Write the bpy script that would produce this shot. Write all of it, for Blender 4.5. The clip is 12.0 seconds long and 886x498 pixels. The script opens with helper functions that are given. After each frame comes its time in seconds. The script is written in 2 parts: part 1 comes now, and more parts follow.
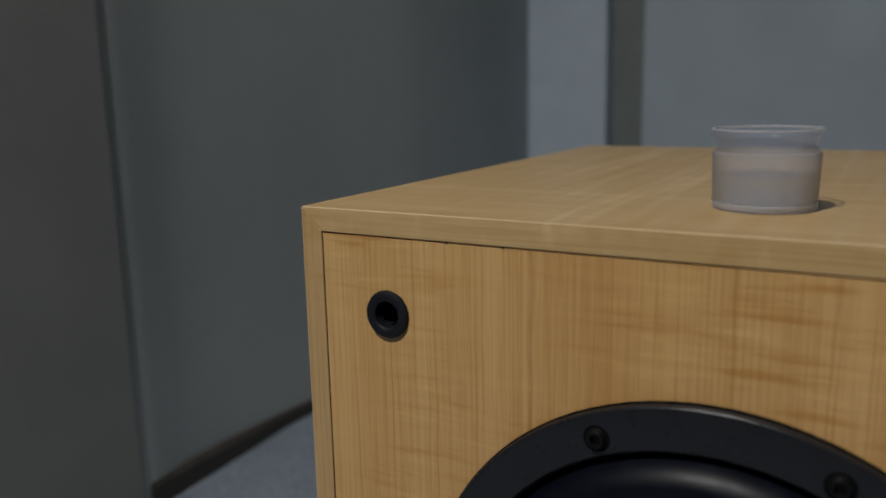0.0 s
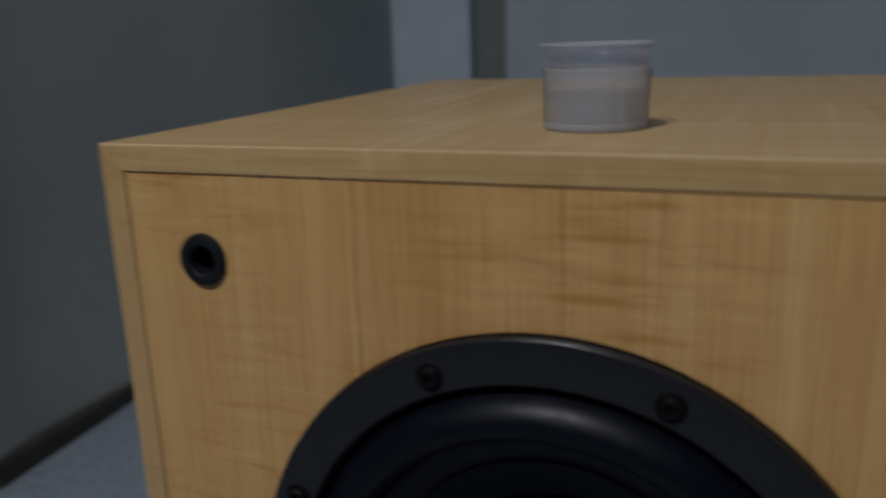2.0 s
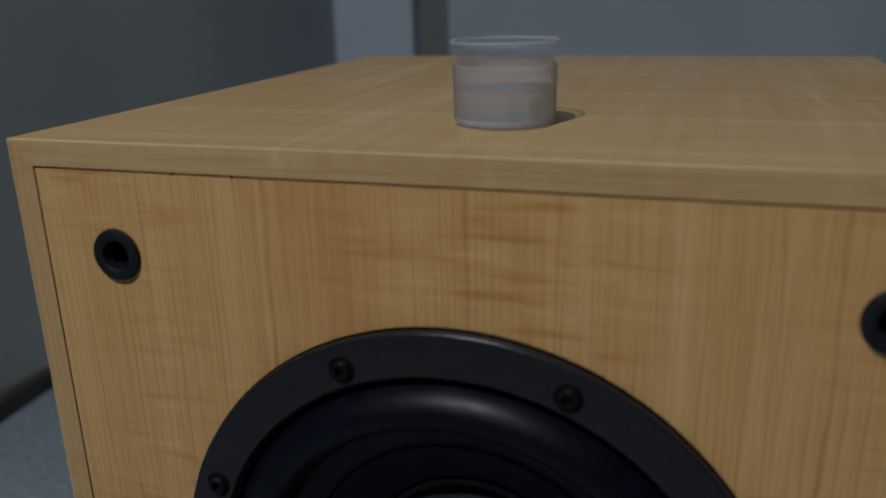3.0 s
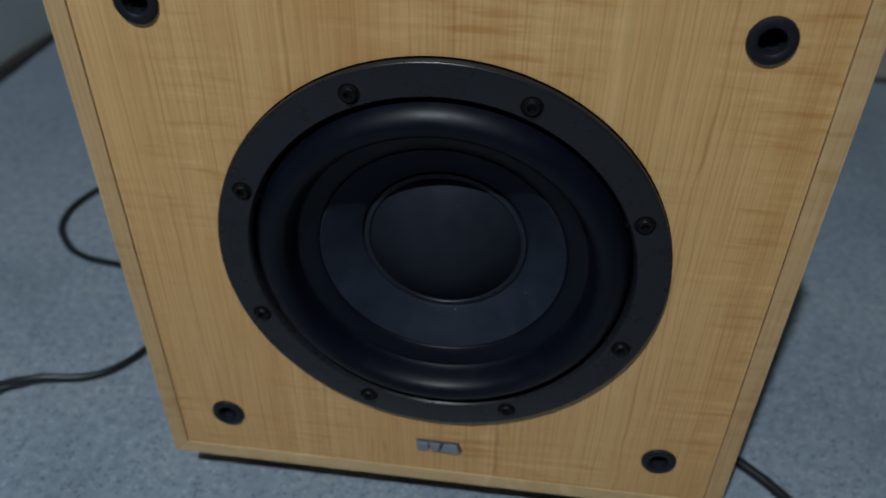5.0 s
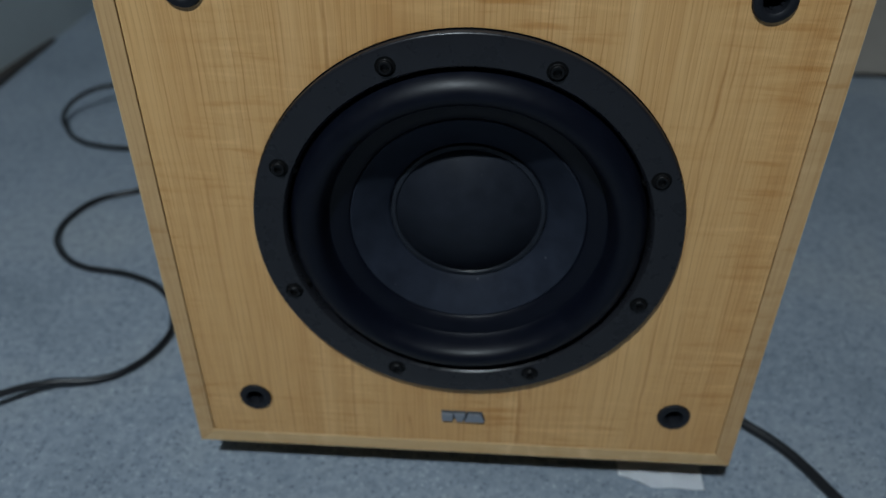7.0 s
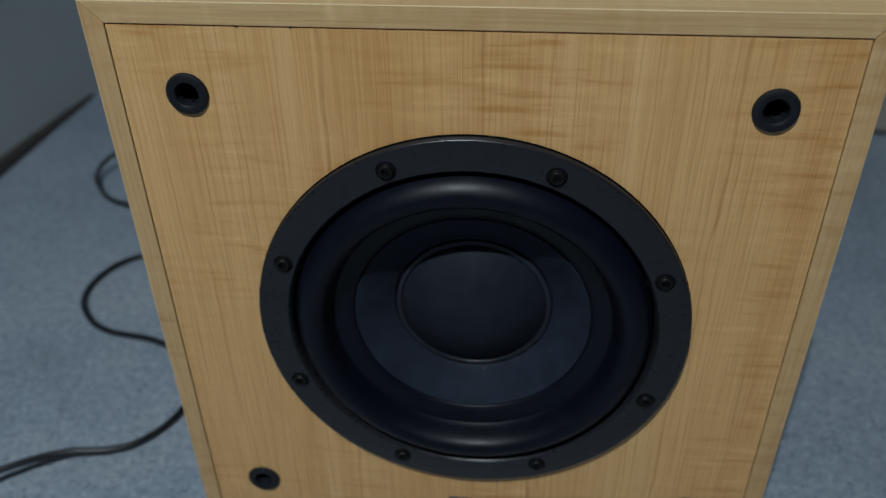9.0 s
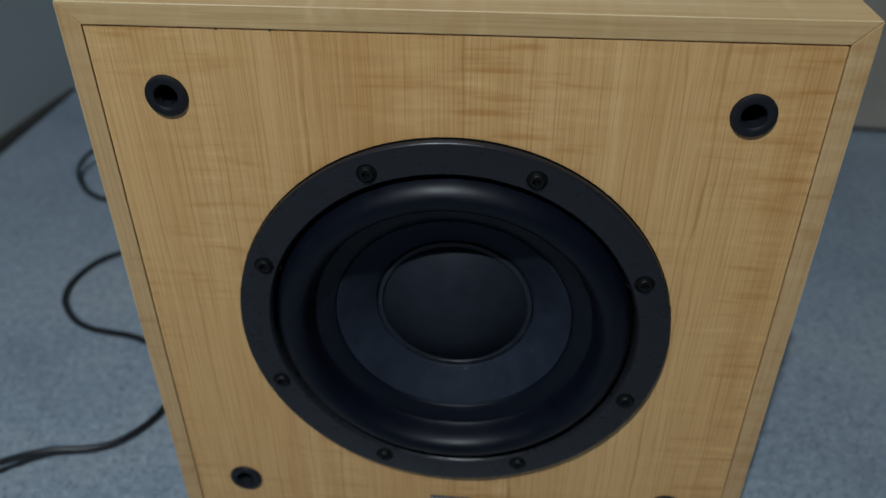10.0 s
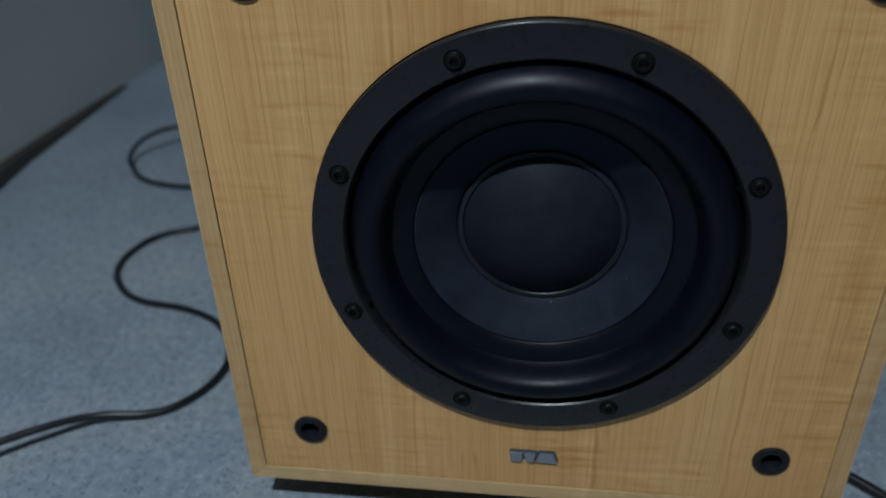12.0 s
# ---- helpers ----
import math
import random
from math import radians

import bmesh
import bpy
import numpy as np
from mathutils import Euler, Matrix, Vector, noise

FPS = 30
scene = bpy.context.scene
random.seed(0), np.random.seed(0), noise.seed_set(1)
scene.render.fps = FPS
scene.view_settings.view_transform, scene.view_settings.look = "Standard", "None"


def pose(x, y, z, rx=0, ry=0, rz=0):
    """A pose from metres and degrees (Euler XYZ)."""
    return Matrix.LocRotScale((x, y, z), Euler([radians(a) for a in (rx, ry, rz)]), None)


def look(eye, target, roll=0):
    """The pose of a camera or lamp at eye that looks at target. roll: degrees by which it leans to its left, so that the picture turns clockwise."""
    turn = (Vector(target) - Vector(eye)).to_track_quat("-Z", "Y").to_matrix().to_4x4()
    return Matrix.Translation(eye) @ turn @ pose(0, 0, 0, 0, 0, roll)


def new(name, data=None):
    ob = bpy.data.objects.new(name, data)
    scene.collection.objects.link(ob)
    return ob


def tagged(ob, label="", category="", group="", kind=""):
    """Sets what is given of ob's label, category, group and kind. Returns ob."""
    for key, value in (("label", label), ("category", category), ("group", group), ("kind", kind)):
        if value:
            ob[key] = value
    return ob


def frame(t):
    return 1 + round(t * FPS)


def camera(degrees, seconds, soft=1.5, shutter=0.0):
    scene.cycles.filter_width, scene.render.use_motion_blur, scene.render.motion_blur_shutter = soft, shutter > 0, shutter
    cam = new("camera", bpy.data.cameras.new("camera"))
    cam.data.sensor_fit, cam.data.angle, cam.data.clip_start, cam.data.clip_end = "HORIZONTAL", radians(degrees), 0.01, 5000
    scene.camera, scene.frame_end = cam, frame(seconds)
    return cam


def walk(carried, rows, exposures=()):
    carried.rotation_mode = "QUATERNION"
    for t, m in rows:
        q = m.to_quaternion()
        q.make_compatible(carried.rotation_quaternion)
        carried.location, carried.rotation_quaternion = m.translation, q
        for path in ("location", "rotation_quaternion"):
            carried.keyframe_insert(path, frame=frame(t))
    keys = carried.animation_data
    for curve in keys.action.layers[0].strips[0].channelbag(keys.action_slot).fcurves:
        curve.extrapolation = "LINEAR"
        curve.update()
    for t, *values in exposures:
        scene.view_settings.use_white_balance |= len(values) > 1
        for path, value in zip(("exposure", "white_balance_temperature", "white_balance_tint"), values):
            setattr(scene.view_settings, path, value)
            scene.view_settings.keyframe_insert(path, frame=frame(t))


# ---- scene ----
cam = camera(56.8, 12.0, soft=1.35, shutter=0.6)
cam.data.dof.use_dof, cam.data.dof.focus_distance, cam.data.dof.aperture_fstop = True, 0.46, 5.6
PATH = [
    (0, (0.064, -0.339, 0.538), (-0.914, 1.362, 0.147), -1.2),
    (0.5, (0.064, -0.34, 0.538), (-0.864, 1.387, 0.141), -1.6),
    (1, (0.069, -0.332, 0.529), (-0.866, 1.394, 0.149), -2.4),
    (1.5, (0.067, -0.334, 0.532), (-0.851, 1.396, 0.126), -3.3),
    (2, (0.076, -0.303, 0.523), (-0.634, 1.492, 0.007), -2.0),
    (2.5, (0.091, -0.291, 0.538), (-0.538, 1.517, -0.043), -2.2),
    (2.7, (0.095, -0.294, 0.536), (-0.509, 1.521, -0.047), -2.0),
    (4.3, (0.084, -0.363, 0.58), (-0.407, 1.266, -0.471), 1.5),
    (4.5, (0.071, -0.379, 0.578), (-0.258, 1.242, -0.546), 4.2),
    (5, (0.053, -0.4, 0.588), (-0.146, 1.167, -0.639), 0.7),
    (5.5, (0.019, -0.419, 0.59), (-0.192, 1.175, -0.599), 0.7),
    (6, (0.004, -0.434, 0.583), (-0.138, 1.208, -0.55), 0.2),
    (6.5, (0.011, -0.443, 0.579), (-0.107, 1.172, -0.595), -1.0),
    (6.7, (0.010, -0.450, 0.574), (-0.104, 1.160, -0.605), -0.4),
    (8.5, (0.016, -0.437, 0.574), (-0.029, 1.236, -0.522), 1.7),
    (9, (0.031, -0.425, 0.609), (-0.158, 1.228, -0.502), -1.0),
    (9.5, (0.035, -0.419, 0.612), (-0.127, 1.201, -0.55), -0.4),
    (10, (0.034, -0.422, 0.615), (-0.12, 1.222, -0.513), -0.3),
    (10.5, (0.034, -0.424, 0.615), (-0.099, 1.244, -0.481), 0.0),
    (11, (0.032, -0.427, 0.603), (-0.064, 1.235, -0.505), 1.1),
    (11.5, (0.022, -0.428, 0.574), (-0.202, 1.215, -0.544), -1.6),
    (12, (0.002, -0.432, 0.525), (-0.242, 1.256, -0.521), -2.0),
]

EXPOSURES = [(0.0, -0.13, 7700, 18), (1.5, -0.42, 7150, 18), (2.5, -0.52, 7150, 19), (4.5, 0.03, 6450, 10), (6.5, 0.10, 6400, 10), (8.5, 0.12, 6450, 10), (10.0, 0.16, 6450, 10), (11.0, 0.14, 6500, 10), (12.0, 0.10, 6400, 10)]
walk(cam, [(t, look(eye, target, roll)) for t, eye, target, roll in PATH], EXPOSURES)

# ---- light ----
world = bpy.data.worlds.new("world")
scene.world = world
world.use_nodes = True
world.node_tree.nodes["Background"].inputs["Color"].default_value = (0.55, 0.7, 0.9, 1)
world.node_tree.nodes["Background"].inputs["Strength"].default_value = 0.02

LAMP = Vector((-0.34, -1.25, 2.30))
key = bpy.data.lights.new("ceiling_lamp_light", "AREA")
key.shape, key.size = "DISK", 0.055
key.energy, key.color = 48, (0.82, 0.94, 1.0)
lamp_light = new("ceiling_lamp_light", key)
lamp_light.matrix_world = Matrix.Translation(LAMP - Vector((0, 0, 0.012)))

rear_fill = bpy.data.lights.new("rear_fill_light", "AREA")
rear_fill.shape, rear_fill.size, rear_fill.size_y = "RECTANGLE", 1.3, 1.1
rear_fill.energy, rear_fill.color = 0.1, (0.62, 0.8, 1.0)
rear_fill_ob = new("rear_fill_light", rear_fill)
rear_fill_ob.matrix_world = look((1.6, -4.46, 1.45), (1.6, 0.0, 1.45))


# ---- materials ----
def nodes_of(name, rough=0.5, metal=0.0, spec=0.5):
    m = bpy.data.materials.new(name)
    m.use_nodes = True
    nt = m.node_tree
    b = nt.nodes["Principled BSDF"]
    b.inputs["Roughness"].default_value = rough
    b.inputs["Metallic"].default_value = metal
    b.inputs["Specular IOR Level"].default_value = spec
    return m, nt, b


def mapped(nt, scale, offset=(0, 0, 0)):
    tc = nt.nodes.new("ShaderNodeTexCoord")
    mp = nt.nodes.new("ShaderNodeMapping")
    mp.inputs["Scale"].default_value = scale
    mp.inputs["Location"].default_value = offset
    nt.links.new(tc.outputs["Object"], mp.inputs["Vector"])
    return mp.outputs["Vector"]


def noise_of(nt, vec, scale, detail=3.0, rough=0.5, warp=0.0):
    n = nt.nodes.new("ShaderNodeTexNoise")
    n.inputs["Scale"].default_value = scale
    n.inputs["Detail"].default_value = detail
    n.inputs["Roughness"].default_value = rough
    n.inputs["Distortion"].default_value = warp
    nt.links.new(vec, n.inputs["Vector"])
    return n.outputs["Fac"]


def ramp(nt, fac, stops):
    r = nt.nodes.new("ShaderNodeValToRGB")
    e = r.color_ramp.elements
    while len(e) < len(stops):
        e.new(0.5)
    for el, (p, c) in zip(e, stops):
        el.position = p
        el.color = (*c, 1) if len(c) == 3 else c
    nt.links.new(fac, r.inputs["Fac"])
    return r.outputs["Color"]


def mix(nt, kind, fac, a, b):
    m = nt.nodes.new("ShaderNodeMix")
    m.data_type, m.blend_type = "RGBA", kind
    for sock, v in ((m.inputs["Factor"], fac), (m.inputs["A"], a), (m.inputs["B"], b)):
        if isinstance(v, (int, float)):
            sock.default_value = v
        elif isinstance(v, tuple):
            sock.default_value = (*v, 1)
        else:
            nt.links.new(v, sock)
    return m.outputs["Result"]


def maths(nt, op, a, b):
    m = nt.nodes.new("ShaderNodeMath")
    m.operation = op
    for sock, v in ((m.inputs[0], a), (m.inputs[1], b)):
        if isinstance(v, (int, float)):
            sock.default_value = v
        else:
            nt.links.new(v, sock)
    return m.outputs[0]


def bump(nt, bsdf, height, strength, distance=0.001):
    bp = nt.nodes.new("ShaderNodeBump")
    bp.inputs["Strength"].default_value = strength
    bp.inputs["Distance"].default_value = distance
    nt.links.new(height, bp.inputs["Height"])
    nt.links.new(bp.outputs["Normal"], bsdf.inputs["Normal"])


def axes(along, across, grain):
    """Scale triple: `along` on the grain axis, `across` on the two others."""
    v = [across, across, across]
    v[grain] = along
    return tuple(v)


def maple(name, grain, curl, light, dark, figure=0.5, rough=0.38, offset=(0, 0, 0), lines=0.55, bar=(125.0, 20.0), deep=(0.80, 0.66, 0.46), bright=(1.16, 1.20, 1.28)):
    """Figured maple veneer. grain: axis of the fibres; curl: axis along which the figure's bars run."""
    m, nt, b = nodes_of(name, rough)
    tone = noise_of(nt, mapped(nt, axes(1.2, 14, grain), offset), 1.0, 4, 0.6, 0.4)
    col = ramp(nt, tone, [(0.25, dark), (0.75, light)])
    # fine fibre lines, unevenly spaced and slightly wavy
    sp = nt.nodes.new("ShaderNodeSeparateXYZ")
    nt.links.new(mapped(nt, (1, 1, 1), offset), sp.inputs["Vector"])
    across = [sp.outputs[i] for i in range(3) if i != grain]
    u = maths(nt, "MULTIPLY", maths(nt, "ADD", across[0], across[1]), 255.0)
    spread = noise_of(nt, mapped(nt, axes(0.5, 42, grain), offset), 1.0, 2, 0.6)
    sway = noise_of(nt, mapped(nt, axes(11, 26, grain), offset), 1.0, 2, 0.6)
    u = maths(nt, "ADD", u, maths(nt, "ADD", maths(nt, "MULTIPLY", spread, 9.0), maths(nt, "MULTIPLY", sway, 1.0)))
    fibre = maths(nt, "FRACT", u, 0.0)
    depth = noise_of(nt, mapped(nt, axes(5, 75, grain), offset), 1.0, 2, 0.6)
    line = ramp(nt, fibre, [(0.0, (0.50, 0.35, 0.19)), (0.10, (1, 1, 1)), (0.92, (1, 1, 1)), (1.0, (0.66, 0.53, 0.36))])
    amount_l = maths(nt, "MULTIPLY", ramp(nt, depth, [(0.35, (0.4, 0.4, 0.4)), (0.65, (1, 1, 1))]), lines)
    col = mix(nt, "MULTIPLY", amount_l, col, line)
    pore = noise_of(nt, mapped(nt, axes(14, 620, grain), offset), 1.0, 2, 0.6)
    col = mix(nt, "MULTIPLY", 0.35, col, ramp(nt, pore, [(0.38, (0.72, 0.62, 0.5)), (0.55, (1, 1, 1))]))
    # curly figure: short bars across the fibres, in patches
    sc = [34.0, 34.0, 34.0]
    sc[grain], sc[curl] = bar
    bars = noise_of(nt, mapped(nt, tuple(sc), offset), 1.0, 2, 0.5, 0.25)
    patch = noise_of(nt, mapped(nt, axes(7, 11, grain), (3.1, 1.7, 0.4)), 1.0, 2)
    mask = ramp(nt, patch, [(0.36, (0.1, 0.1, 0.1)), (0.58, (1, 1, 1))])
    amount = maths(nt, "MULTIPLY", mask, figure)
    fig = ramp(nt, bars, [(0.30, deep), (0.46, (1, 1, 1)), (0.55, (1.0, 1.0, 1.0)), (0.70, bright)])
    col = mix(nt, "MULTIPLY", amount, col, fig)
    # a few broad pale and reddish streaks along the fibres
    streak = noise_of(nt, mapped(nt, axes(0.35, 30, grain), (0.52, 0.11, 0.37)), 1.0, 2, 0.55)
    col = mix(nt, "MULTIPLY", 0.6, col, ramp(nt, streak, [(0.30, (0.90, 0.83, 0.74)), (0.45, (1, 1, 1)), (0.60, (1, 1, 1)), (0.68, (1.13, 1.20, 1.34))]))
    nt.links.new(col, b.inputs["Base Color"])
    nt.links.new(ramp(nt, bars, [(0.2, (rough + 0.08,) * 3), (0.8, (rough - 0.06,) * 3)]), b.inputs["Roughness"])
    bump(nt, b, fibre, 0.12, 0.0004)
    return m


PALE, PALE_D = (0.645, 0.438, 0.222), (0.565, 0.364, 0.168)
GOLD, GOLD_D = (0.70, 0.420, 0.174), (0.595, 0.318, 0.112)
M_BAFFLE = maple("maple_veneer_baffle", 2, 0, GOLD, GOLD_D, 0.85, lines=0.66, bar=(175.0, 19.0))
M_TOP = maple("maple_veneer_top", 0, 1, PALE, PALE_D, 0.9, 0.36, (0.3, 0.1, 0.2), 0.25, (80.0, 4.5), (0.93, 0.88, 0.80), (1.20, 1.24, 1.32))
M_SIDE = maple("maple_veneer_side", 2, 1, (0.60, 0.385, 0.185), (0.52, 0.315, 0.140), 0.6, 0.4, (0.9, 0.3, 0.7), 0.3)
M_EDGE = maple("maple_veneer_worn_edge", 0, 1, (0.76, 0.59, 0.37), (0.68, 0.51, 0.30), 0.2)


def plain(name, colour, rough, vary=0.15, scale=60.0, metal=0.0, spec=0.5, bumpy=0.0, dusty=0.0):
    m, nt, b = nodes_of(name, rough, metal, spec)
    n = noise_of(nt, mapped(nt, (1, 1, 1)), scale, 4, 0.6)
    lo = tuple(c * (1 - vary) for c in colour)
    hi = tuple(c * (1 + vary) for c in colour)
    nt.links.new(ramp(nt, n, [(0.3, lo), (0.7, hi)]), b.inputs["Base Color"])
    nt.links.new(ramp(nt, n, [(0.3, (rough - 0.05,) * 3), (0.7, (rough + 0.06,) * 3)]), b.inputs["Roughness"])
    if dusty:
        speck = noise_of(nt, mapped(nt, (1, 1, 1)), 420, 1, 0.4)
        link = b.inputs["Base Color"].links[0].from_socket
        nt.links.new(mix(nt, "MIX", ramp(nt, speck, [(0.785, (0, 0, 0)), (0.82, (dusty,) * 3)]), link, (0.30, 0.32, 0.36)), b.inputs["Base Color"])
    if bumpy:
        fine = noise_of(nt, mapped(nt, (1, 1, 1)), scale * 12, 2, 0.6)
        bump(nt, b, fine, bumpy, 0.0006)
    return m


M_RING = plain("black_painted_casting", (0.0130, 0.0135, 0.0168), 0.29, 0.10, 90, 0.0, 0.34, 0.03)
M_RUBBER = plain("black_butyl_rubber", (0.0026, 0.0036, 0.0082), 0.42, 0.12, 70, 0.0, 0.20, 0.04)
M_CONE = plain("black_pulp_cone", (0.0165, 0.0206, 0.0315), 0.54, 0.2, 60, 0.0, 0.08, 0.1, 0.3)
M_CAP = plain("black_dust_cap", (0.0135, 0.0162, 0.0230), 0.52, 0.15, 80, 0.0, 0.10, 0.1, 0.05)
M_GLUE = plain("smooth_black_plastic", (0.014, 0.017, 0.024), 0.4, 0.15, 100, 0, 0.25)
M_GASKET = plain("foam_gasket", (0.0025, 0.0025, 0.0028), 0.9, 0.15, 60, 0, 0.1)
M_SOCKET = plain("dark_rubber_socket", (0.008, 0.009, 0.0125), 0.5, 0.2, 200, 0, 0.3)
M_SCREW = plain("black_oxide_steel", (0.003, 0.003, 0.0035), 0.48, 0.2, 300, 0.0, 0.25)
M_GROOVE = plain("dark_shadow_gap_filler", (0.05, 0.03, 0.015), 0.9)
M_MDF = plain("raw_fibreboard", (0.20, 0.13, 0.07), 0.9)
M_CABLE = plain("dark_grey_cable_sheath", (0.0085, 0.0098, 0.0125), 0.36, 0.2, 120)
M_PAPER = plain("white_paper", (0.86, 0.88, 0.92), 0.8, 0.04, 40)
M_BADGE = plain("brushed_silver_badge", (0.36, 0.38, 0.42), 0.36, 0.1, 400, 0.9)
M_BADGE_D = plain("dark_badge_plate_and_shadow", (0.05, 0.055, 0.065), 0.5)
M_FOOT_DARK = plain("dark_brown_foot_strip", (0.050, 0.042, 0.036), 0.55, 0.25, 30)
M_CABINET = plain("grey_brown_laminate", (0.30, 0.27, 0.235), 0.55, 0.1, 9, 0, 0.4, 0.05)
M_CEIL = plain("dim_unseen_ceiling", (0.28, 0.26, 0.23), 0.9, 0.04, 6)
M_METAL = plain("white_enamel", (0.75, 0.75, 0.73), 0.4, 0.03, 40)


def wall_paint():
    m, nt, b = nodes_of("pale_grey_wallpaper", 0.8, 0, 0.3)
    big = noise_of(nt, mapped(nt, (1, 1, 1)), 2.2, 4, 0.55)
    fine = noise_of(nt, mapped(nt, (1, 1, 1)), 160, 3, 0.6)
    col = ramp(nt, big, [(0.3, (0.450, 0.492, 0.500)), (0.7, (0.525, 0.572, 0.580))])
    col = mix(nt, "MULTIPLY", 0.3, col, ramp(nt, fine, [(0.3, (0.85, 0.85, 0.85)), (0.7, (1.08, 1.08, 1.08))]))
    nt.links.new(col, b.inputs["Base Color"])
    bump(nt, b, fine, 0.35, 0.0015)
    return m


M_WALL = wall_paint()
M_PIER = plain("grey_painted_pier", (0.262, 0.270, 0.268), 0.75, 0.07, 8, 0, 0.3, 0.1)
M_BACK = plain("blue_grey_painted_wall", (0.475, 0.555, 0.63), 0.75, 0.08, 4, 0, 0.3, 0.1)
M_DARKWALL = plain("dark_unseen_wall", (0.085, 0.08, 0.075), 0.7, 0.2, 5)
M_POST = plain("white_painted_post", (0.56, 0.65, 0.75), 0.55, 0.05, 12, 0, 0.4, 0.05)
M_RECESS = plain("dark_grey_green_panel", (0.22, 0.245, 0.245), 0.7, 0.1, 14)


def floor_vinyl():
    m, nt, b = nodes_of("mottled_grey_vinyl_floor", 0.5, 0, 0.4)
    big = noise_of(nt, mapped(nt, (1, 1, 1)), 5.0, 4, 0.6)
    mid = noise_of(nt, mapped(nt, (1, 1, 1)), 105, 4, 0.65)
    fine = noise_of(nt, mapped(nt, (1, 1, 1), (1.3, 0.4, 0)), 170, 3, 0.6)
    col = ramp(nt, big, [(0.30, (0.186, 0.224, 0.270)), (0.5, (0.230, 0.272, 0.326)), (0.70, (0.272, 0.308, 0.346))])
    col = mix(nt, "MULTIPLY", 0.75, col, ramp(nt, mid, [(0.30, (0.62, 0.66, 0.70)), (0.5, (1, 1, 1)), (0.7, (1.26, 1.24, 1.20))]))
    col = mix(nt, "MULTIPLY", 0.8, col, ramp(nt, fine, [(0.285, (0.40, 0.44, 0.50)), (0.355, (1, 1, 1)), (0.66, (1, 1, 1)), (0.74, (1.45, 1.42, 1.36))]))
    for size, low, high, tone in ((230, 0.0, 0.20, (0.30, 0.34, 0.42)), (310, 0.8, 1.0, (1.75, 1.70, 1.58)), (420, 0.0, 0.24, (0.45, 0.48, 0.52))):
        v = nt.nodes.new("ShaderNodeTexVoronoi")
        v.inputs["Scale"].default_value = size
        nt.links.new(mapped(nt, (1, 1, 1), (0.01 * size, 0.2, 0)), v.inputs["Vector"])
        chosen = nt.nodes.new("ShaderNodeSeparateXYZ")
        nt.links.new(v.outputs["Color"], chosen.inputs["Vector"])
        pick = maths(nt, "LESS_THAN", chosen.outputs[0], high) if low == 0 else maths(nt, "GREATER_THAN", chosen.outputs[0], low)
        spot = maths(nt, "MULTIPLY", pick, ramp(nt, v.outputs["Distance"], [(0.28, (1, 1, 1)), (0.46, (0, 0, 0))]))
        col = mix(nt, "MULTIPLY", maths(nt, "MULTIPLY", spot, 0.62), col, tone)
    nt.links.new(col, b.inputs["Base Color"])
    nt.links.new(ramp(nt, mid, [(0.3, (0.42,) * 3), (0.7, (0.58,) * 3)]), b.inputs["Roughness"])
    bump(nt, b, fine, 0.15, 0.0006)
    return m


M_FLOOR = floor_vinyl()


def frosted(name, milky, haze=0.0):
    """Milky see-through plastic: part clear, part scattering, with a soft gloss."""
    m, nt, b = nodes_of(name, 0.2, 0, 0.5)
    n = noise_of(nt, mapped(nt, (1, 1, 1)), 90, 3, 0.6)
    tint = ramp(nt, n, [(0.3, (0.88, 0.90, 1.0)), (0.7, (0.93, 0.94, 1.0))])
    nt.links.new(tint, b.inputs["Base Color"])
    clear = nt.nodes.new("ShaderNodeBsdfTransparent")
    clear.inputs["Color"].default_value = (0.96, 0.97, 1.0, 1)
    if haze:
        blur = nt.nodes.new("ShaderNodeBsdfRefraction")
        blur.inputs["IOR"].default_value, blur.inputs["Roughness"].default_value = 1.06, haze
        both = nt.nodes.new("ShaderNodeMixShader")
        both.inputs[0].default_value = 0.55
        nt.links.new(clear.outputs[0], both.inputs[1])
        nt.links.new(blur.outputs[0], both.inputs[2])
        clear = both
    milk = nt.nodes.new("ShaderNodeBsdfTranslucent")
    nt.links.new(tint, milk.inputs["Color"])
    body = nt.nodes.new("ShaderNodeMixShader")
    body.inputs[0].default_value = 0.6
    nt.links.new(milk.outputs[0], body.inputs[1])
    nt.links.new(b.outputs[0], body.inputs[2])
    whole = nt.nodes.new("ShaderNodeMixShader")
    whole.inputs[0].default_value = milky
    nt.links.new(clear.outputs[0], whole.inputs[1])
    nt.links.new(body.outputs[0], whole.inputs[2])
    gloss = nt.nodes.new("ShaderNodeBsdfGlossy")
    gloss.inputs["Roughness"].default_value = 0.16
    edge = nt.nodes.new("ShaderNodeFresnel")
    edge.inputs["IOR"].default_value = 1.42
    coat = nt.nodes.new("ShaderNodeMixShader")
    nt.links.new(maths(nt, "MULTIPLY", edge.outputs[0], 0.12), coat.inputs[0])
    nt.links.new(whole.outputs[0], coat.inputs[1])
    nt.links.new(gloss.outputs[0], coat.inputs[2])
    nt.links.new(coat.outputs[0], nt.nodes["Material Output"].inputs["Surface"])
    return m


def water():
    m, nt, b = nodes_of("clear_water", 0.02, 0, 0.5)
    n = noise_of(nt, mapped(nt, (1, 1, 1)), 40, 2)
    nt.links.new(ramp(nt, n, [(0.3, (0.97, 0.98, 1)), (0.7, (1, 1, 1))]), b.inputs["Base Color"])
    b.inputs["Transmission Weight"].default_value = 1.0
    b.inputs["IOR"].default_value = 1.33
    return m


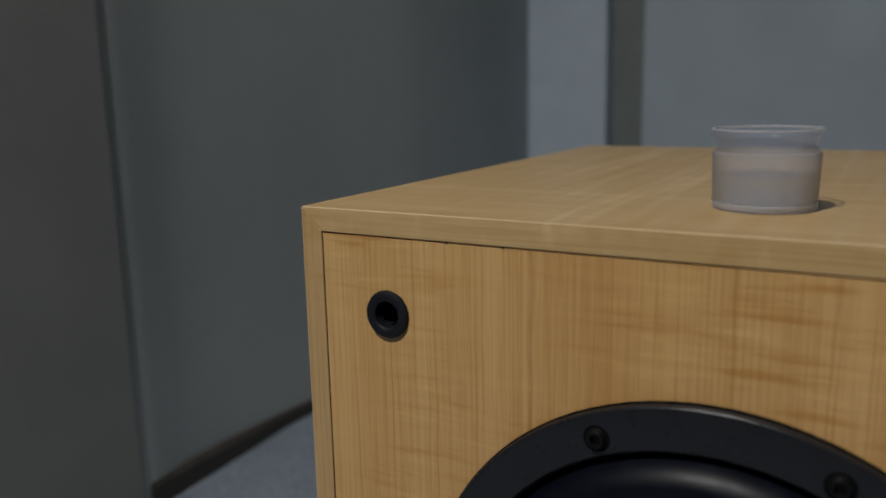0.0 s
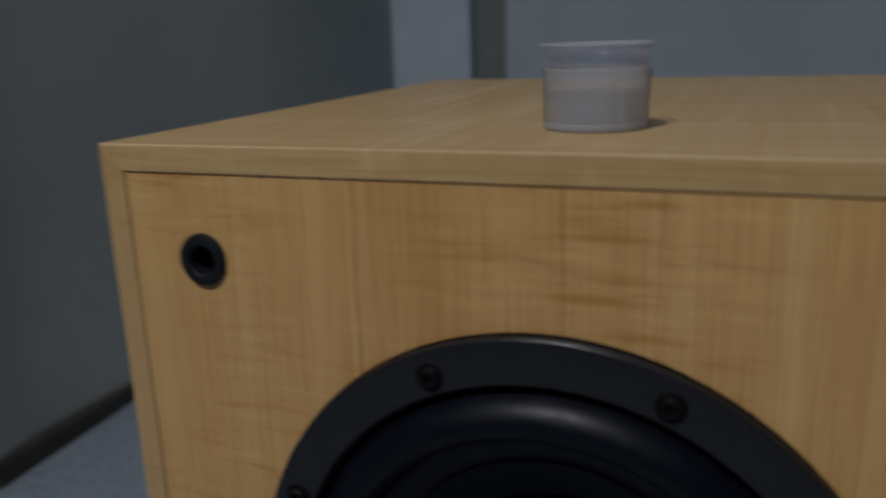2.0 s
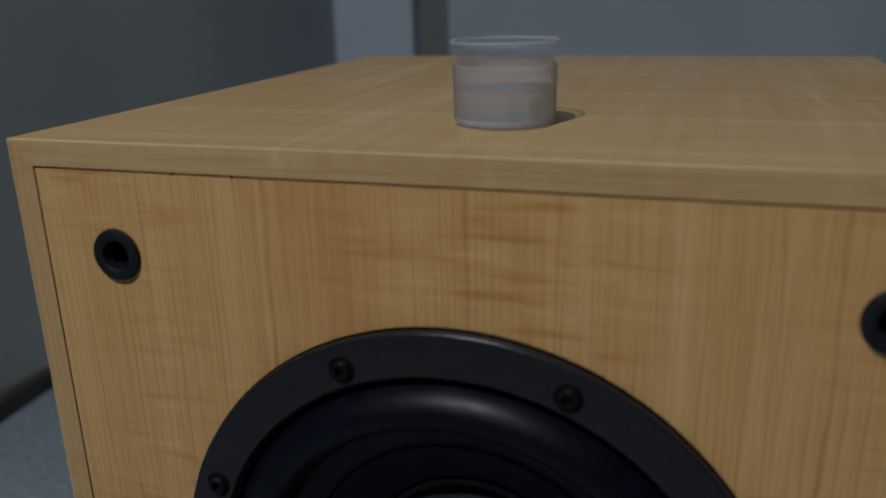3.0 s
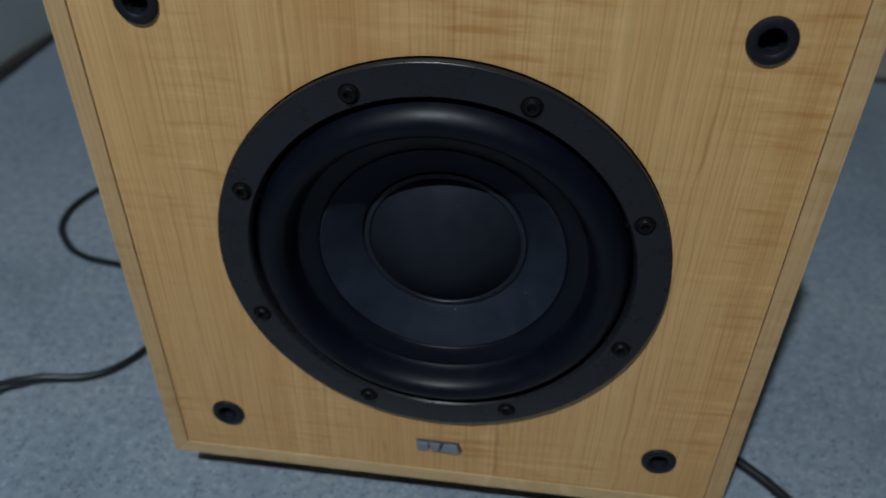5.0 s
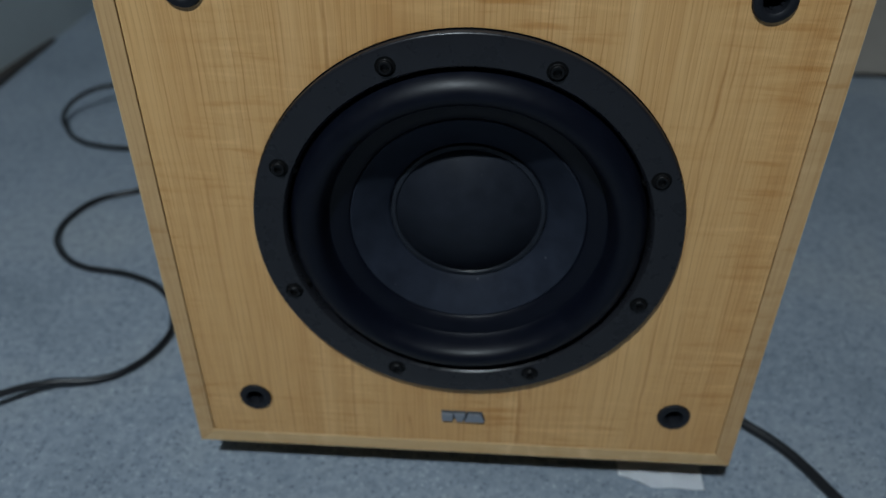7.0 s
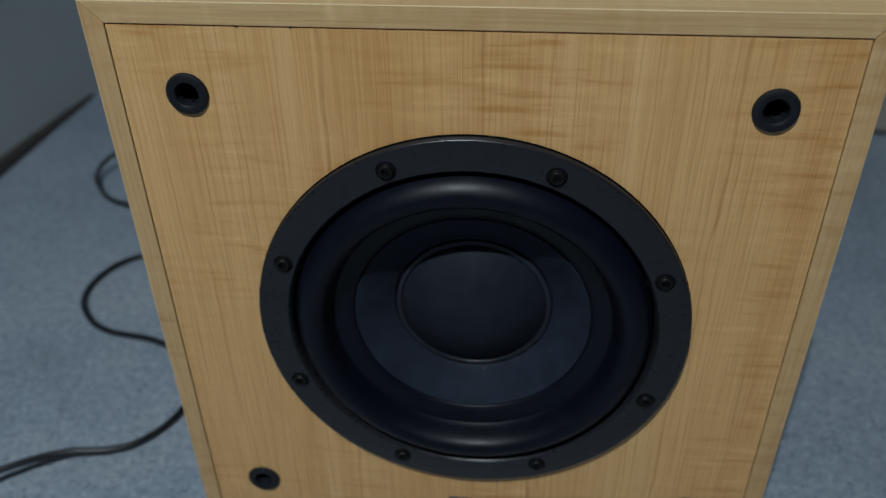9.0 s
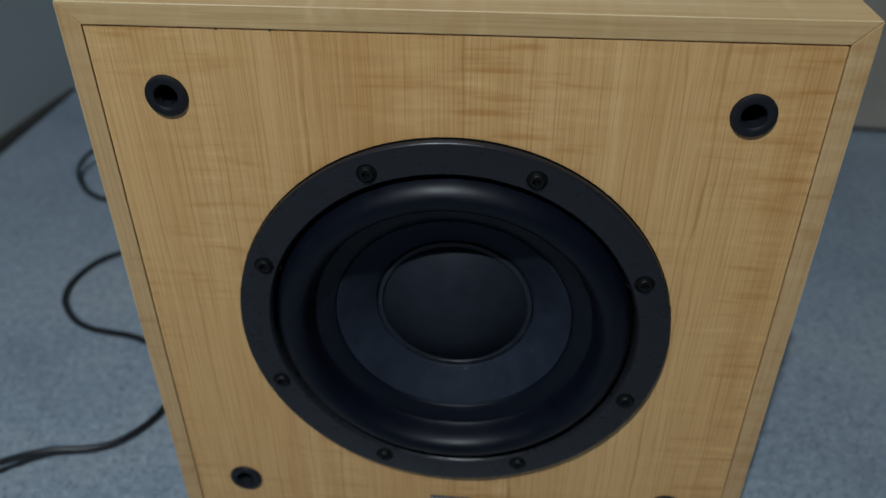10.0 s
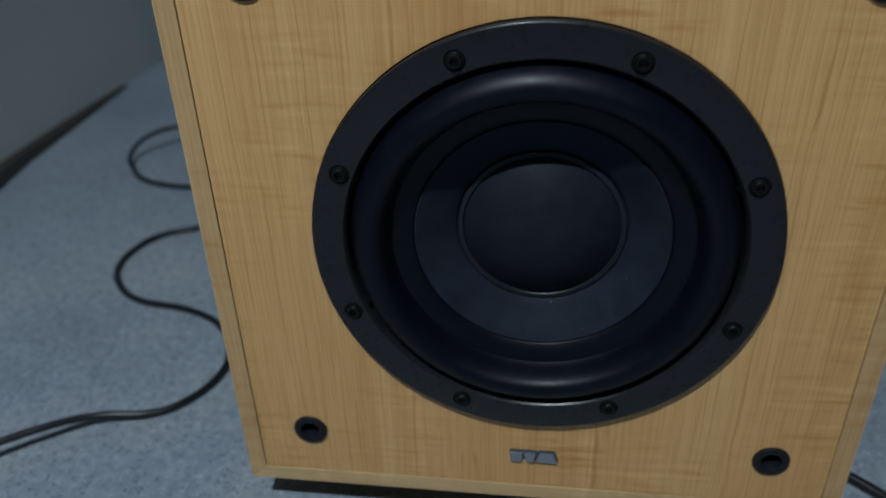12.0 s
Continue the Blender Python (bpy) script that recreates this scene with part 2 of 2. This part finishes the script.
M_CUP = frosted("translucent_polypropylene", 0.21, 0.35)
M_CUP_NECK = frosted("clear_polypropylene", 0.06)
M_CUP_THICK = frosted("thick_polypropylene", 0.34)
M_WATER = water()
m_glow, nt_glow, b_glow = nodes_of("lamp_diffuser_glow", 0.5)
b_glow.inputs["Emission Color"].default_value = (0.86, 0.95, 1.0, 1)
b_glow.inputs["Emission Strength"].default_value = 6.0


# ---- mesh helpers ----
def mesh_ob(name, bm, material, smooth=False):
    me = bpy.data.meshes.new(name)
    bmesh.ops.recalc_face_normals(bm, faces=bm.faces)
    bm.to_mesh(me)
    bm.free()
    for mat in (material if isinstance(material, (list, tuple)) else [material]):
        me.materials.append(mat)
    if smooth:
        me.shade_smooth()
        me.set_sharp_from_angle(angle=radians(38))
    return new(name, me)


def part(name, bm, material, parent, label="", smooth=False):
    ob = mesh_ob(name, bm, material, smooth)
    ob.parent = parent
    if label:
        ob["label"] = label
    return ob


def box_bm(x0, x1, y0, y1, z0, z1, bevel=0.0, seg=2):
    bm = bmesh.new()
    bmesh.ops.create_cube(bm, size=1, matrix=Matrix.Translation(((x0 + x1) / 2, (y0 + y1) / 2, (z0 + z1) / 2)) @ Matrix.Diagonal((x1 - x0, y1 - y0, z1 - z0, 1)))
    if bevel:
        bmesh.ops.bevel(bm, geom=bm.edges[:], offset=bevel, segments=seg, profile=0.5, affect="EDGES")
    return bm


def lathe(profile, centre=(0, 0, 0), steps=96, axis="Y", closed=False):
    """Turn (radius, along) pairs round an axis through centre."""
    bm = bmesh.new()
    rings = []
    for r, a in profile:
        ring = []
        if r < 1e-6:
            p = (0, a, 0) if axis == "Y" else (0, 0, a)
            ring = [bm.verts.new(Vector(centre) + Vector(p))]
        else:
            for i in range(steps):
                u = 2 * math.pi * i / steps
                p = (r * math.cos(u), a, r * math.sin(u)) if axis == "Y" else (r * math.cos(u), r * math.sin(u), a)
                ring.append(bm.verts.new(Vector(centre) + Vector(p)))
        rings.append(ring)
    pairs = list(zip(rings, rings[1:])) + ([(rings[-1], rings[0])] if closed else [])
    for a, b in pairs:
        for i in range(steps):
            j = (i + 1) % steps
            if len(a) == 1 and len(b) == 1:
                continue
            if len(a) == 1:
                bm.faces.new((a[0], b[i], b[j]))
            elif len(b) == 1:
                bm.faces.new((a[i], a[j], b[0]))
            else:
                bm.faces.new((a[i], a[j], b[j], b[i]))
    return bm


def prism(points, depth_axis, d0, d1, bevel=0.0):
    """Extrude a polygon given in the plane across depth_axis."""
    bm = bmesh.new()

    def place(p, d):
        v = list(p)
        v.insert(depth_axis, d)
        return v

    a = [bm.verts.new(place(p, d0)) for p in points]
    b = [bm.verts.new(place(p, d1)) for p in points]
    bm.faces.new(a)
    bm.faces.new(b[::-1])
    n = len(points)
    for i in range(n):
        bm.faces.new((a[i], a[(i + 1) % n], b[(i + 1) % n], b[i]))
    bmesh.ops.recalc_face_normals(bm, faces=bm.faces)
    if bevel:
        worn = bmesh.ops.bevel(bm, geom=bm.edges[:], offset=bevel, segments=2, profile=0.5, affect="EDGES")
        for f in worn["faces"]:
            f.material_index = 1
    return bm


def tube(name, points, radius, material):
    cu = bpy.data.curves.new(name, "CURVE")
    cu.dimensions, cu.bevel_depth, cu.bevel_resolution, cu.resolution_u = "3D", radius, 4, 12
    sp = cu.splines.new("BEZIER")
    sp.bezier_points.add(len(points) - 1)
    for bp, p in zip(sp.bezier_points, points):
        bp.co = p
        bp.handle_left_type = bp.handle_right_type = "AUTO"
    cu.use_fill_caps = True
    tmp = bpy.data.objects.new(name + "_curve", cu)
    me = bpy.data.meshes.new_from_object(tmp)
    bpy.data.objects.remove(tmp)
    me.name = name
    me.materials.clear()
    me.materials.append(material)
    me.shade_smooth()
    return new(name, me)


# ---- the room ----
def structure(name, bm, material, label, category):
    return tagged(mesh_ob(name, bm, material), label, category, kind="structure")


structure("floor", box_bm(-2.7, 4.1, -4.6, 2.1, -0.1, 0.0), M_FLOOR, "mottled grey vinyl floor with fine dark specks", "floor")
structure("ceiling", box_bm(-2.7, 4.1, -4.6, 2.1, 2.45, 2.55), M_CEIL, "plain unseen ceiling, toned down to limit bounced light", "ceiling")
# left wall: a flat run, a shallow step forward, and on to the corner
left = [(-0.764, 0.20), (-0.764, 0.316), (-0.7700, 0.350), (-0.7775, 0.39), (-0.7835, 0.43), (-0.7882, 0.49), (-0.7912, 0.56), (-0.7926, 0.64), (-0.793, 0.74), (-0.791, 0.85), (-0.786, 0.95), (-0.782, 1.01), (-0.781, 1.07), (-0.783, 1.16), (-0.787, 1.30), (-0.796, 1.45), (-0.815, 1.66), (-0.95, 1.66), (-0.95, 0.20)]
tagged(mesh_ob("wall_left", prism(left, 2, 0.0, 2.45), M_WALL, True), "pale grey papered wall with a shallow bulge", "wall", kind="structure")
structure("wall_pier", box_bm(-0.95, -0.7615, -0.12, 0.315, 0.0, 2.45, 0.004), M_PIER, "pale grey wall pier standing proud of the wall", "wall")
structure("wall_back_strip", box_bm(-0.95, -0.606, 1.65, 1.95, 0.0, 2.45, 0.003), M_POST, "white painted post beside a narrow recess", "wall")
structure("wall_recess", box_bm(-0.606, -0.515, 1.70, 2.0, 0.0, 2.45), M_RECESS, "dark narrow recess in the back wall", "wall")
structure("wall_back", box_bm(-0.515, 4.1, 1.65, 1.95, 0.0, 2.45, 0.003), M_BACK, "blue-grey back wall of the room", "wall")
structure("wall_right", box_bm(4.0, 4.1, -4.5, 1.65, 0.0, 2.45), M_DARKWALL, "unseen side wall, kept dark to hold down bounced light", "wall")
structure("wall_front_left", box_bm(-2.6, -0.952, -0.12, 0.0, 0.0, 2.45), M_DARKWALL, "unseen wall running on from the pier, kept dark against bounce", "wall")
structure("wall_far_left", box_bm(-2.7, -2.6, -4.5, 0.0, 0.0, 2.45), M_DARKWALL, "unseen side wall, kept dark to hold down bounced light", "wall")
# unseen rear wall with an added opening beside the fill light
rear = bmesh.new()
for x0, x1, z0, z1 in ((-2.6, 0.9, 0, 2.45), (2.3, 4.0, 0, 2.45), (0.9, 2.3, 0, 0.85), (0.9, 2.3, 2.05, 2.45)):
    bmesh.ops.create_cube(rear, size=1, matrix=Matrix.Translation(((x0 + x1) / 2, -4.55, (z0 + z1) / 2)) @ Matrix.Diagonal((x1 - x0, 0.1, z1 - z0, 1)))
structure("wall_rear", rear, M_DARKWALL, "unseen dark wall with an added opening for the fill light", "wall")
base = bmesh.new()
ends = []
for y, x, h in ((0.326, -0.762, 0.036), (0.62, -0.783, 0.023), (0.94, -0.780, 0.005)):
    ends.append([base.verts.new(p) for p in ((x, y, 0), (x, y, h * 0.85), (x - 0.003, y, h), (-0.793, y, h), (-0.793, y, 0))])
for a, b in zip(ends, ends[1:]):
    for k in range(5):
        base.faces.new((a[k], a[(k + 1) % 5], b[(k + 1) % 5], b[k]))
base.faces.new(ends[0])
base.faces.new(ends[-1][::-1])
structure("wall_foot_shade", base, M_FOOT_DARK, "dark tapering strip standing in for shade along the wall foot", "skirting")

# ---- ceiling lamp ----
lamp = tagged(new("ceiling_lamp"), "round white ceiling lamp with a glowing diffuser", "lamp")
lamp.location = (LAMP.x, LAMP.y, 2.335)
part("housing", lathe([(0, 0.115), (0.03, 0.115), (0.03, 0.0), (0.13, 0.0), (0.13, -0.03), (0.115, -0.05), (0.108, -0.05), (0.105, -0.02), (0, -0.02)], steps=48, axis="Z"), M_METAL, lamp, "white enamel housing", True)
part("diffuser", lathe([(0, -0.022), (0.103, -0.022), (0.103, -0.036), (0, -0.040)], steps=48, axis="Z"), m_glow, lamp, "glowing diffuser", True)

# ---- subwoofer ----
HALF, BOTTOM, TOP, DEPTH, TH = 0.218, 0.040, 0.4765, 0.449, 0.0130
ZC = 0.260
sub = tagged(new("subwoofer"), "square maple-veneered subwoofer with a large black driver", "loudspeaker")


def mitred(name, corner_pts, y0, y1, mat, label=""):
    bm = prism(corner_pts, 1, y0, y1, 0.0005)
    for f in bm.faces:
        c = f.calc_center_median()
        if f.material_index and c.z < TOP - 0.0012 and abs(c.x) < HALF - 0.0012:
            f.material_index = 0
    return part(name, bm, [mat, M_EDGE], sub, label)


o, n_ = HALF, HALF - TH
b0, t0 = BOTTOM, TOP
b1, t1 = BOTTOM + TH, TOP - TH
g = 0.00012
mitred("top_panel", [(-o, t0), (o, t0), (n_ - g, t1 + g), (-n_ + g, t1 + g)], 0, DEPTH, M_TOP, "pale maple top panel")
mitred("bottom_panel", [(-o, b0), (o, b0), (n_ - g, b1 - g), (-n_ + g, b1 - g)], 0, DEPTH, M_TOP)
mitred("side_panel", [(-o - 0.0, t0 - g), (-o, b0 + g), (-n_ - g, b1), (-n_ - g, t1)], 0, DEPTH, M_SIDE)
mitred("side_panel", [(o, t0 - g), (o, b0 + g), (n_ + g, b1), (n_ + g, t1)], 0, DEPTH, M_SIDE)
part("back_panel", box_bm(-n_ + 0.001, n_ - 0.001, DEPTH - 0.02, DEPTH - 0.003, b1 + 0.001, t1 - 0.001), M_MDF, sub)

SOCKETS = [(-0.1645, 0.423), (0.1645, 0.423), (-0.1645, 0.095), (0.1645, 0.095)]


def baffle_bm(gap=0.00068, y0=0.0004, y1=0.019):
    bm = bmesh.new()
    loops = [[(-n_ + gap, b1 + gap), (n_ - gap, b1 + gap), (n_ - gap, t1 - gap), (-n_ + gap, t1 - gap)]]
    loops.append([(0.1230 * math.cos(2 * math.pi * i / 72), ZC + 0.1230 * math.sin(2 * math.pi * i / 72)) for i in range(72)])
    for sx, sz in SOCKETS:
        loops.append([(sx + 0.0098 * math.cos(2 * math.pi * i / 24), sz + 0.0098 * math.sin(2 * math.pi * i / 24)) for i in range(24)])
    edges, sides = [], []
    for lp in loops:
        vs = [bm.verts.new((x, y0, z)) for x, z in lp]
        ws = [bm.verts.new((x, y1, z)) for x, z in lp]
        k = len(vs)
        for i in range(k):
            edges.append(bm.edges.new((vs[i], vs[(i + 1) % k])))
        sides.append((vs, ws))
    bmesh.ops.triangle_fill(bm, use_beauty=True, edges=edges)
    for vs, ws in sides:
        k = len(vs)
        for i in range(k):
            bm.faces.new((vs[i], vs[(i + 1) % k], ws[(i + 1) % k], ws[i]))
    return bm


part("baffle", baffle_bm(), M_BAFFLE, sub, "golden figured maple front baffle")
# groove floor behind the gap round the baffle, coloured dark to deepen its shade
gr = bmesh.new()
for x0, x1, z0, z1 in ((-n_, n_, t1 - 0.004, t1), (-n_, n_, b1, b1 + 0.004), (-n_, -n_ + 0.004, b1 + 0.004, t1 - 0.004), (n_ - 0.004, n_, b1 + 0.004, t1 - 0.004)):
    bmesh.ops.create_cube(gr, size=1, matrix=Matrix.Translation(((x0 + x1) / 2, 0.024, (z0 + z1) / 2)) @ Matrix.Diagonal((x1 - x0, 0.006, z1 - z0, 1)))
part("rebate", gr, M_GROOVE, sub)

for sx, sz in SOCKETS:
    so = part("grille_socket", lathe([(0.0066, 0.016), (0.0068, 0.0), (0.0071, -0.0014), (0.0084, -0.0023), (0.0106, -0.0023), (0.0121, -0.0016), (0.0127, -0.0004), (0.0127, 0.0003), (0.0097, 0.0003), (0.0097, 0.016)], (sx, 0, sz), 40, closed=True), M_SOCKET, sub, "black rubber grille socket", True)
    part("socket_floor", lathe([(0, 0.0150), (0.0066, 0.0150), (0.0066, 0.0162), (0, 0.0162)], (sx, 0, sz), 24), M_GASKET, so)
    for i in range(6):
        u = 2 * math.pi * i / 6
        rib = box_bm(-0.0007, 0.0007, 0.003, 0.014, 0.0058, 0.0072)
        rib.transform(Matrix.Translation((sx, 0, sz)) @ Matrix.Rotation(u, 4, "Y"))
        part("grip_rib", rib, M_SOCKET, so)

# driver
drv = part("driver_frame", lathe([(0.1424, 0.0003), (0.1424, -0.0044), (0.1421, -0.0050), (0.1414, -0.0055), (0.1406, -0.0057), (0.1225, -0.0057), (0.1211, -0.0043), (0.1204, -0.0030), (0.1201, 0.006), (0.1201, 0.014), (0.1222, 0.014), (0.1222, 0.0003)], (0, 0, ZC), 128, closed=True), M_RING, sub, "black painted metal driver ring", True)
part("gasket", lathe([(0.1431, 0.0002), (0.1431, -0.0009), (0.1423, -0.0009), (0.1423, 0.0002)], (0, 0, ZC), 96, closed=True), M_GASKET, drv)
# tall half-roll surround, its inner flank falling to a groove and a flat glued flange
roll = [(0.1199, 0.0120), (0.1192, 0.0040), (0.1180, -0.0010), (0.1161, -0.0052), (0.1135, -0.0084), (0.1102, -0.0110), (0.1068, -0.0124), (0.1036, -0.0124), (0.1006, -0.0108), (0.0981, -0.0078), (0.0963, -0.0030), (0.0952, 0.0012), (0.0944, 0.0040), (0.0934, 0.0056), (0.0924, 0.0058), (0.0900, 0.0062), (0.0856, 0.0078), (0.0812, 0.0098), (0.0805, 0.0106), (0.0803, 0.0125), (0.0990, 0.0150)]
part("surround", lathe(roll, (0, 0, ZC), 128), M_RUBBER, drv, "black rubber half-roll surround", True)
cone = [(0.0802, 0.0124), (0.0801, 0.0106), (0.0793, 0.0102), (0.0760, 0.0120), (0.0690, 0.0166), (0.0610, 0.0218), (0.0560, 0.0250), (0.0548, 0.0262), (0.0545, 0.0276), (0.0515, 0.0296), (0.0802, 0.0150)]
part("cone", lathe(cone, (0, 0, ZC), 128), M_CONE, drv, "matt black paper cone", True)
part("cap_rim", lathe([(0.0539, 0.0286), (0.0539, 0.0261), (0.0534, 0.0254), (0.0508, 0.0250), (0.0502, 0.0256), (0.0502, 0.0286)], (0, 0, ZC), 96, closed=True), M_GLUE, drv, "smooth black rim of the dust cap", True)
cap = [(0.0503, 0.0268)]
for i in range(1, 15):
    u = i / 14
    cap.append((0.0503 * (1 - u), 0.0268 - 0.0190 * (1 - (1 - u) ** 2)))
part("dust_cap", lathe(cap, (0, 0, ZC), 96), M_CAP, drv, "domed black dust cap", True)
part("basket_back", lathe([(0, 0.12), (0.05, 0.12), (0.115, 0.02), (0.1215, 0.0145)], (0, 0, ZC), 64), M_GASKET, drv)
# cap screws with hexagon sockets, each above a small notch in the ring
for i in range(8):
    u = radians(112.5 - 45 * i)
    cx, cz = 0.1303 * math.cos(u), ZC + 0.1303 * math.sin(u)
    head = lathe([(0.0064, -0.0056), (0.0062, -0.00592), (0.0050, -0.00592), (0.0046, -0.0062), (0.0045, -0.0076), (0.0039, -0.0083), (0.0026, -0.0083), (0.0023, -0.0060), (0, -0.0060)], (cx, 0, cz), 24)
    for f in head.faces:
        c = f.calc_center_median()
        f.material_index = 1 if math.hypot(c.x - cx, c.z - cz) > 0.0048 else 0
    part("screw", head, [M_SCREW, M_GASKET], drv, "black hexagon socket screw", True)
    part("notch_lug", lathe([(0, -0.0030), (0.0024, -0.0030), (0.0030, -0.0022), (0.0030, 0.006), (0, 0.006)], (0.1216 * math.cos(u), 0, ZC + 0.1216 * math.sin(u)), 20), M_GASKET, drv, "", True)

# badge: plain raised blocks in place of the maker's mark, each with its offset shadow modelled as a dark slab that
# shows above it
badge = part("badge", box_bm(-0.0150, 0.0150, -0.0004, 0.0003, 0.0805, 0.0872, 0.0002), M_BADGE_D, sub, "small silver maker's badge")
for x0, x1, lean, top in ((-0.0168, -0.0068, 0.0002, 0.0890), (-0.0062, 0.0022, 0.0010, 0.0890), (0.0026, 0.0170, -0.0014, 0.0890)):
    outline = [(x0 - lean, 0.0890), (x0 + lean, 0.0795), (x1 - lean, 0.0795), (x1 + lean, 0.0890)]
    part("badge_shadow", prism([(x + 0.0004, z + 0.0006) for x, z in outline], 1, -0.0012, 0.0003, 0.0003), [M_BADGE_D, M_BADGE_D], badge)
    part("badge_block", prism([(x0 - lean + 0.0007, 0.0881), (x0 + lean + 0.0007, 0.0796), (x1 - lean - 0.0007, 0.0796), (x1 + lean - 0.0007, 0.0881)], 1, -0.0024, -0.0011, 0.0002), [M_BADGE, M_BADGE], badge)
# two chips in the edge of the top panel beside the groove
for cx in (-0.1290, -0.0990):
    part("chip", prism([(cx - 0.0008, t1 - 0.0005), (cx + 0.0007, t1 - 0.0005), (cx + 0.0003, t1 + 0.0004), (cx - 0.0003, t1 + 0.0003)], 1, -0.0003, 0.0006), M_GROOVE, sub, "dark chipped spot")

for fx in (-0.165, 0.165):
    for fy in (0.06, 0.39):
        part("foot", lathe([(0, 0.0), (0.017, 0.0), (0.019, 0.004), (0.021, 0.040), (0, 0.040)], (fx, fy, 0), 28, axis="Z"), M_RUBBER, sub, "black rubber foot", True)

# ---- cup of water on the subwoofer ----
CUP = (0.0030, 0.0805, TOP + 0.0003)
cup = tagged(new("plastic_cup"), "small translucent plastic cup half full of water", "cup")
cup.location = CUP
cup.scale = (1.03, 1.03, 1.0)
wallp = [(0, 0.0012), (0.0205, 0.0012), (0.0222, 0.0016), (0.0231, 0.0028), (0.0233, 0.0042), (0.0240, 0.0262), (0.0239, 0.0270), (0.0231, 0.0277), (0.0225, 0.0275), (0.0231, 0.0262), (0.0225, 0.0040), (0.0217, 0.0026), (0, 0.0024)]
part("cup_wall", lathe(wallp, (0, 0, 0), 72, axis="Z"), M_CUP, cup, "frosted clear cup wall", True)
part("base_rim", lathe([(0.0206, 0.0008), (0.0212, 0.0), (0.0226, 0.0), (0.0235, 0.0007), (0.0238, 0.0020), (0.0238, 0.0038), (0.0234, 0.0037), (0.0230, 0.0017), (0.0219, 0.0009)], (0, 0, 0), 72, axis="Z", closed=True), M_CUP_THICK, cup, "milky thick foot of the cup", True)
part("rim", lathe([(0.0238, 0.0374), (0.0247, 0.0372), (0.0251, 0.0376), (0.0250, 0.0382), (0.0244, 0.0385), (0.0238, 0.0382)], (0, 0, 0), 72, axis="Z", closed=True), M_CUP_THICK, cup, "thin rolled rim", True)
neck = [(0.0224, 0.0276), (0.0231, 0.0278), (0.0226, 0.0289), (0.0222, 0.0303), (0.0221, 0.0316), (0.0225, 0.0330), (0.0237, 0.0342), (0.0245, 0.0350), (0.0247, 0.0371), (0.0239, 0.0371), (0.0238, 0.0354), (0.0230, 0.0346), (0.0217, 0.0333), (0.0213, 0.0316), (0.0214, 0.0302), (0.0218, 0.0288)]
part("neck", lathe(neck, (0, 0, 0), 72, axis="Z", closed=True), M_CUP_NECK, cup, "clear pinched neck of the cup", True)
part("water", lathe([(0, 0.0026), (0.0215, 0.0026), (0.0223, 0.0040), (0.0226, 0.0165), (0.0223, 0.0162), (0, 0.0160)], (0, 0, 0), 64, axis="Z"), M_WATER, cup, "clear water", True)

# ---- cables and paper on the floor ----
c1 = [(-0.05, 0.470, 0.12), (-0.16, 0.56, 0.05), (-0.32, 0.665, 0.03), (-0.46, 0.705, 0.030), (-0.555, 0.695, 0.033), (-0.603, 0.665, 0.030), (-0.622, 0.632, 0.016), (-0.605, 0.595, 0.006), (-0.575, 0.566, 0.0042), (-0.535, 0.551, 0.0042), (-0.47, 0.545, 0.0042), (-0.40, 0.525, 0.0042), (-0.385, 0.48, 0.0042), (-0.442, 0.437, 0.0042), (-0.481, 0.416, 0.0042), (-0.502, 0.377, 0.0042), (-0.502, 0.333, 0.0042), (-0.485, 0.302, 0.0042), (-0.453, 0.276, 0.0042), (-0.380, 0.259, 0.0042), (-0.340, 0.236, 0.0042), (-0.314, 0.195, 0.0042), (-0.309, 0.160, 0.0042), (-0.333, 0.111, 0.0045), (-0.354, 0.096, 0.006), (-0.397, 0.082, 0.012), (-0.436, 0.054, 0.019), (-0.53, -0.03, 0.020), (-0.66, -0.16, 0.0042), (-0.665, -0.4, 0.0042)]
tagged(tube("audio_cable", c1, 0.0036, M_CABLE), "dark grey cable looping loosely over the floor", "cable")
c2 = [(0.10, 0.20, 0.0055), (0.19, 0.14, 0.0055), (0.252, 0.084, 0.0052), (0.284, 0.053, 0.0052), (0.310, 0.010, 0.0052), (0.36, -0.10, 0.0052), (0.38, -0.35, 0.0052), (0.5, -0.8, 0.0052)]
tagged(tube("power_cable", c2, 0.0046, M_CABLE), "thick black mains cable lying on the floor", "cable")
pp = bmesh.new()
grid = [[pp.verts.new((0.136 + 0.071 * i / 8, 0.017 + 0.050 * j / 4 - 0.012 * min(1.0, i / 3) * (1 - j / 4), 0.0012 + 0.0018 * math.sin(i * 0.9) ** 2 * (1 - j / 4))) for i in range(9)] for j in range(5)]
for j in range(4):
    for i in range(8):
        pp.faces.new((grid[j][i], grid[j][i + 1], grid[j + 1][i + 1], grid[j + 1][i]))
bmesh.ops.solidify(pp, geom=pp.faces[:], thickness=0.0008)
tagged(mesh_ob("paper_slip", pp, M_PAPER), "white paper slip tucked under the subwoofer", "paper")

# ---- cabinet against the wall ----
cab = tagged(new("side_cabinet"), "plain grey-brown laminate cabinet on the floor", "cabinet")
cab.location = (0.47, 0.885, 0)
cab.rotation_euler = (0, 0, radians(-3))
part("body", box_bm(0, 1.1, 0.0, 0.45, 0.008, 1.25, 0.003), M_CABINET, cab)
part("plinth", box_bm(0.01, 1.09, 0.006, 0.44, 0.0, 0.008), M_FOOT_DARK, cab, "dark recessed plinth")
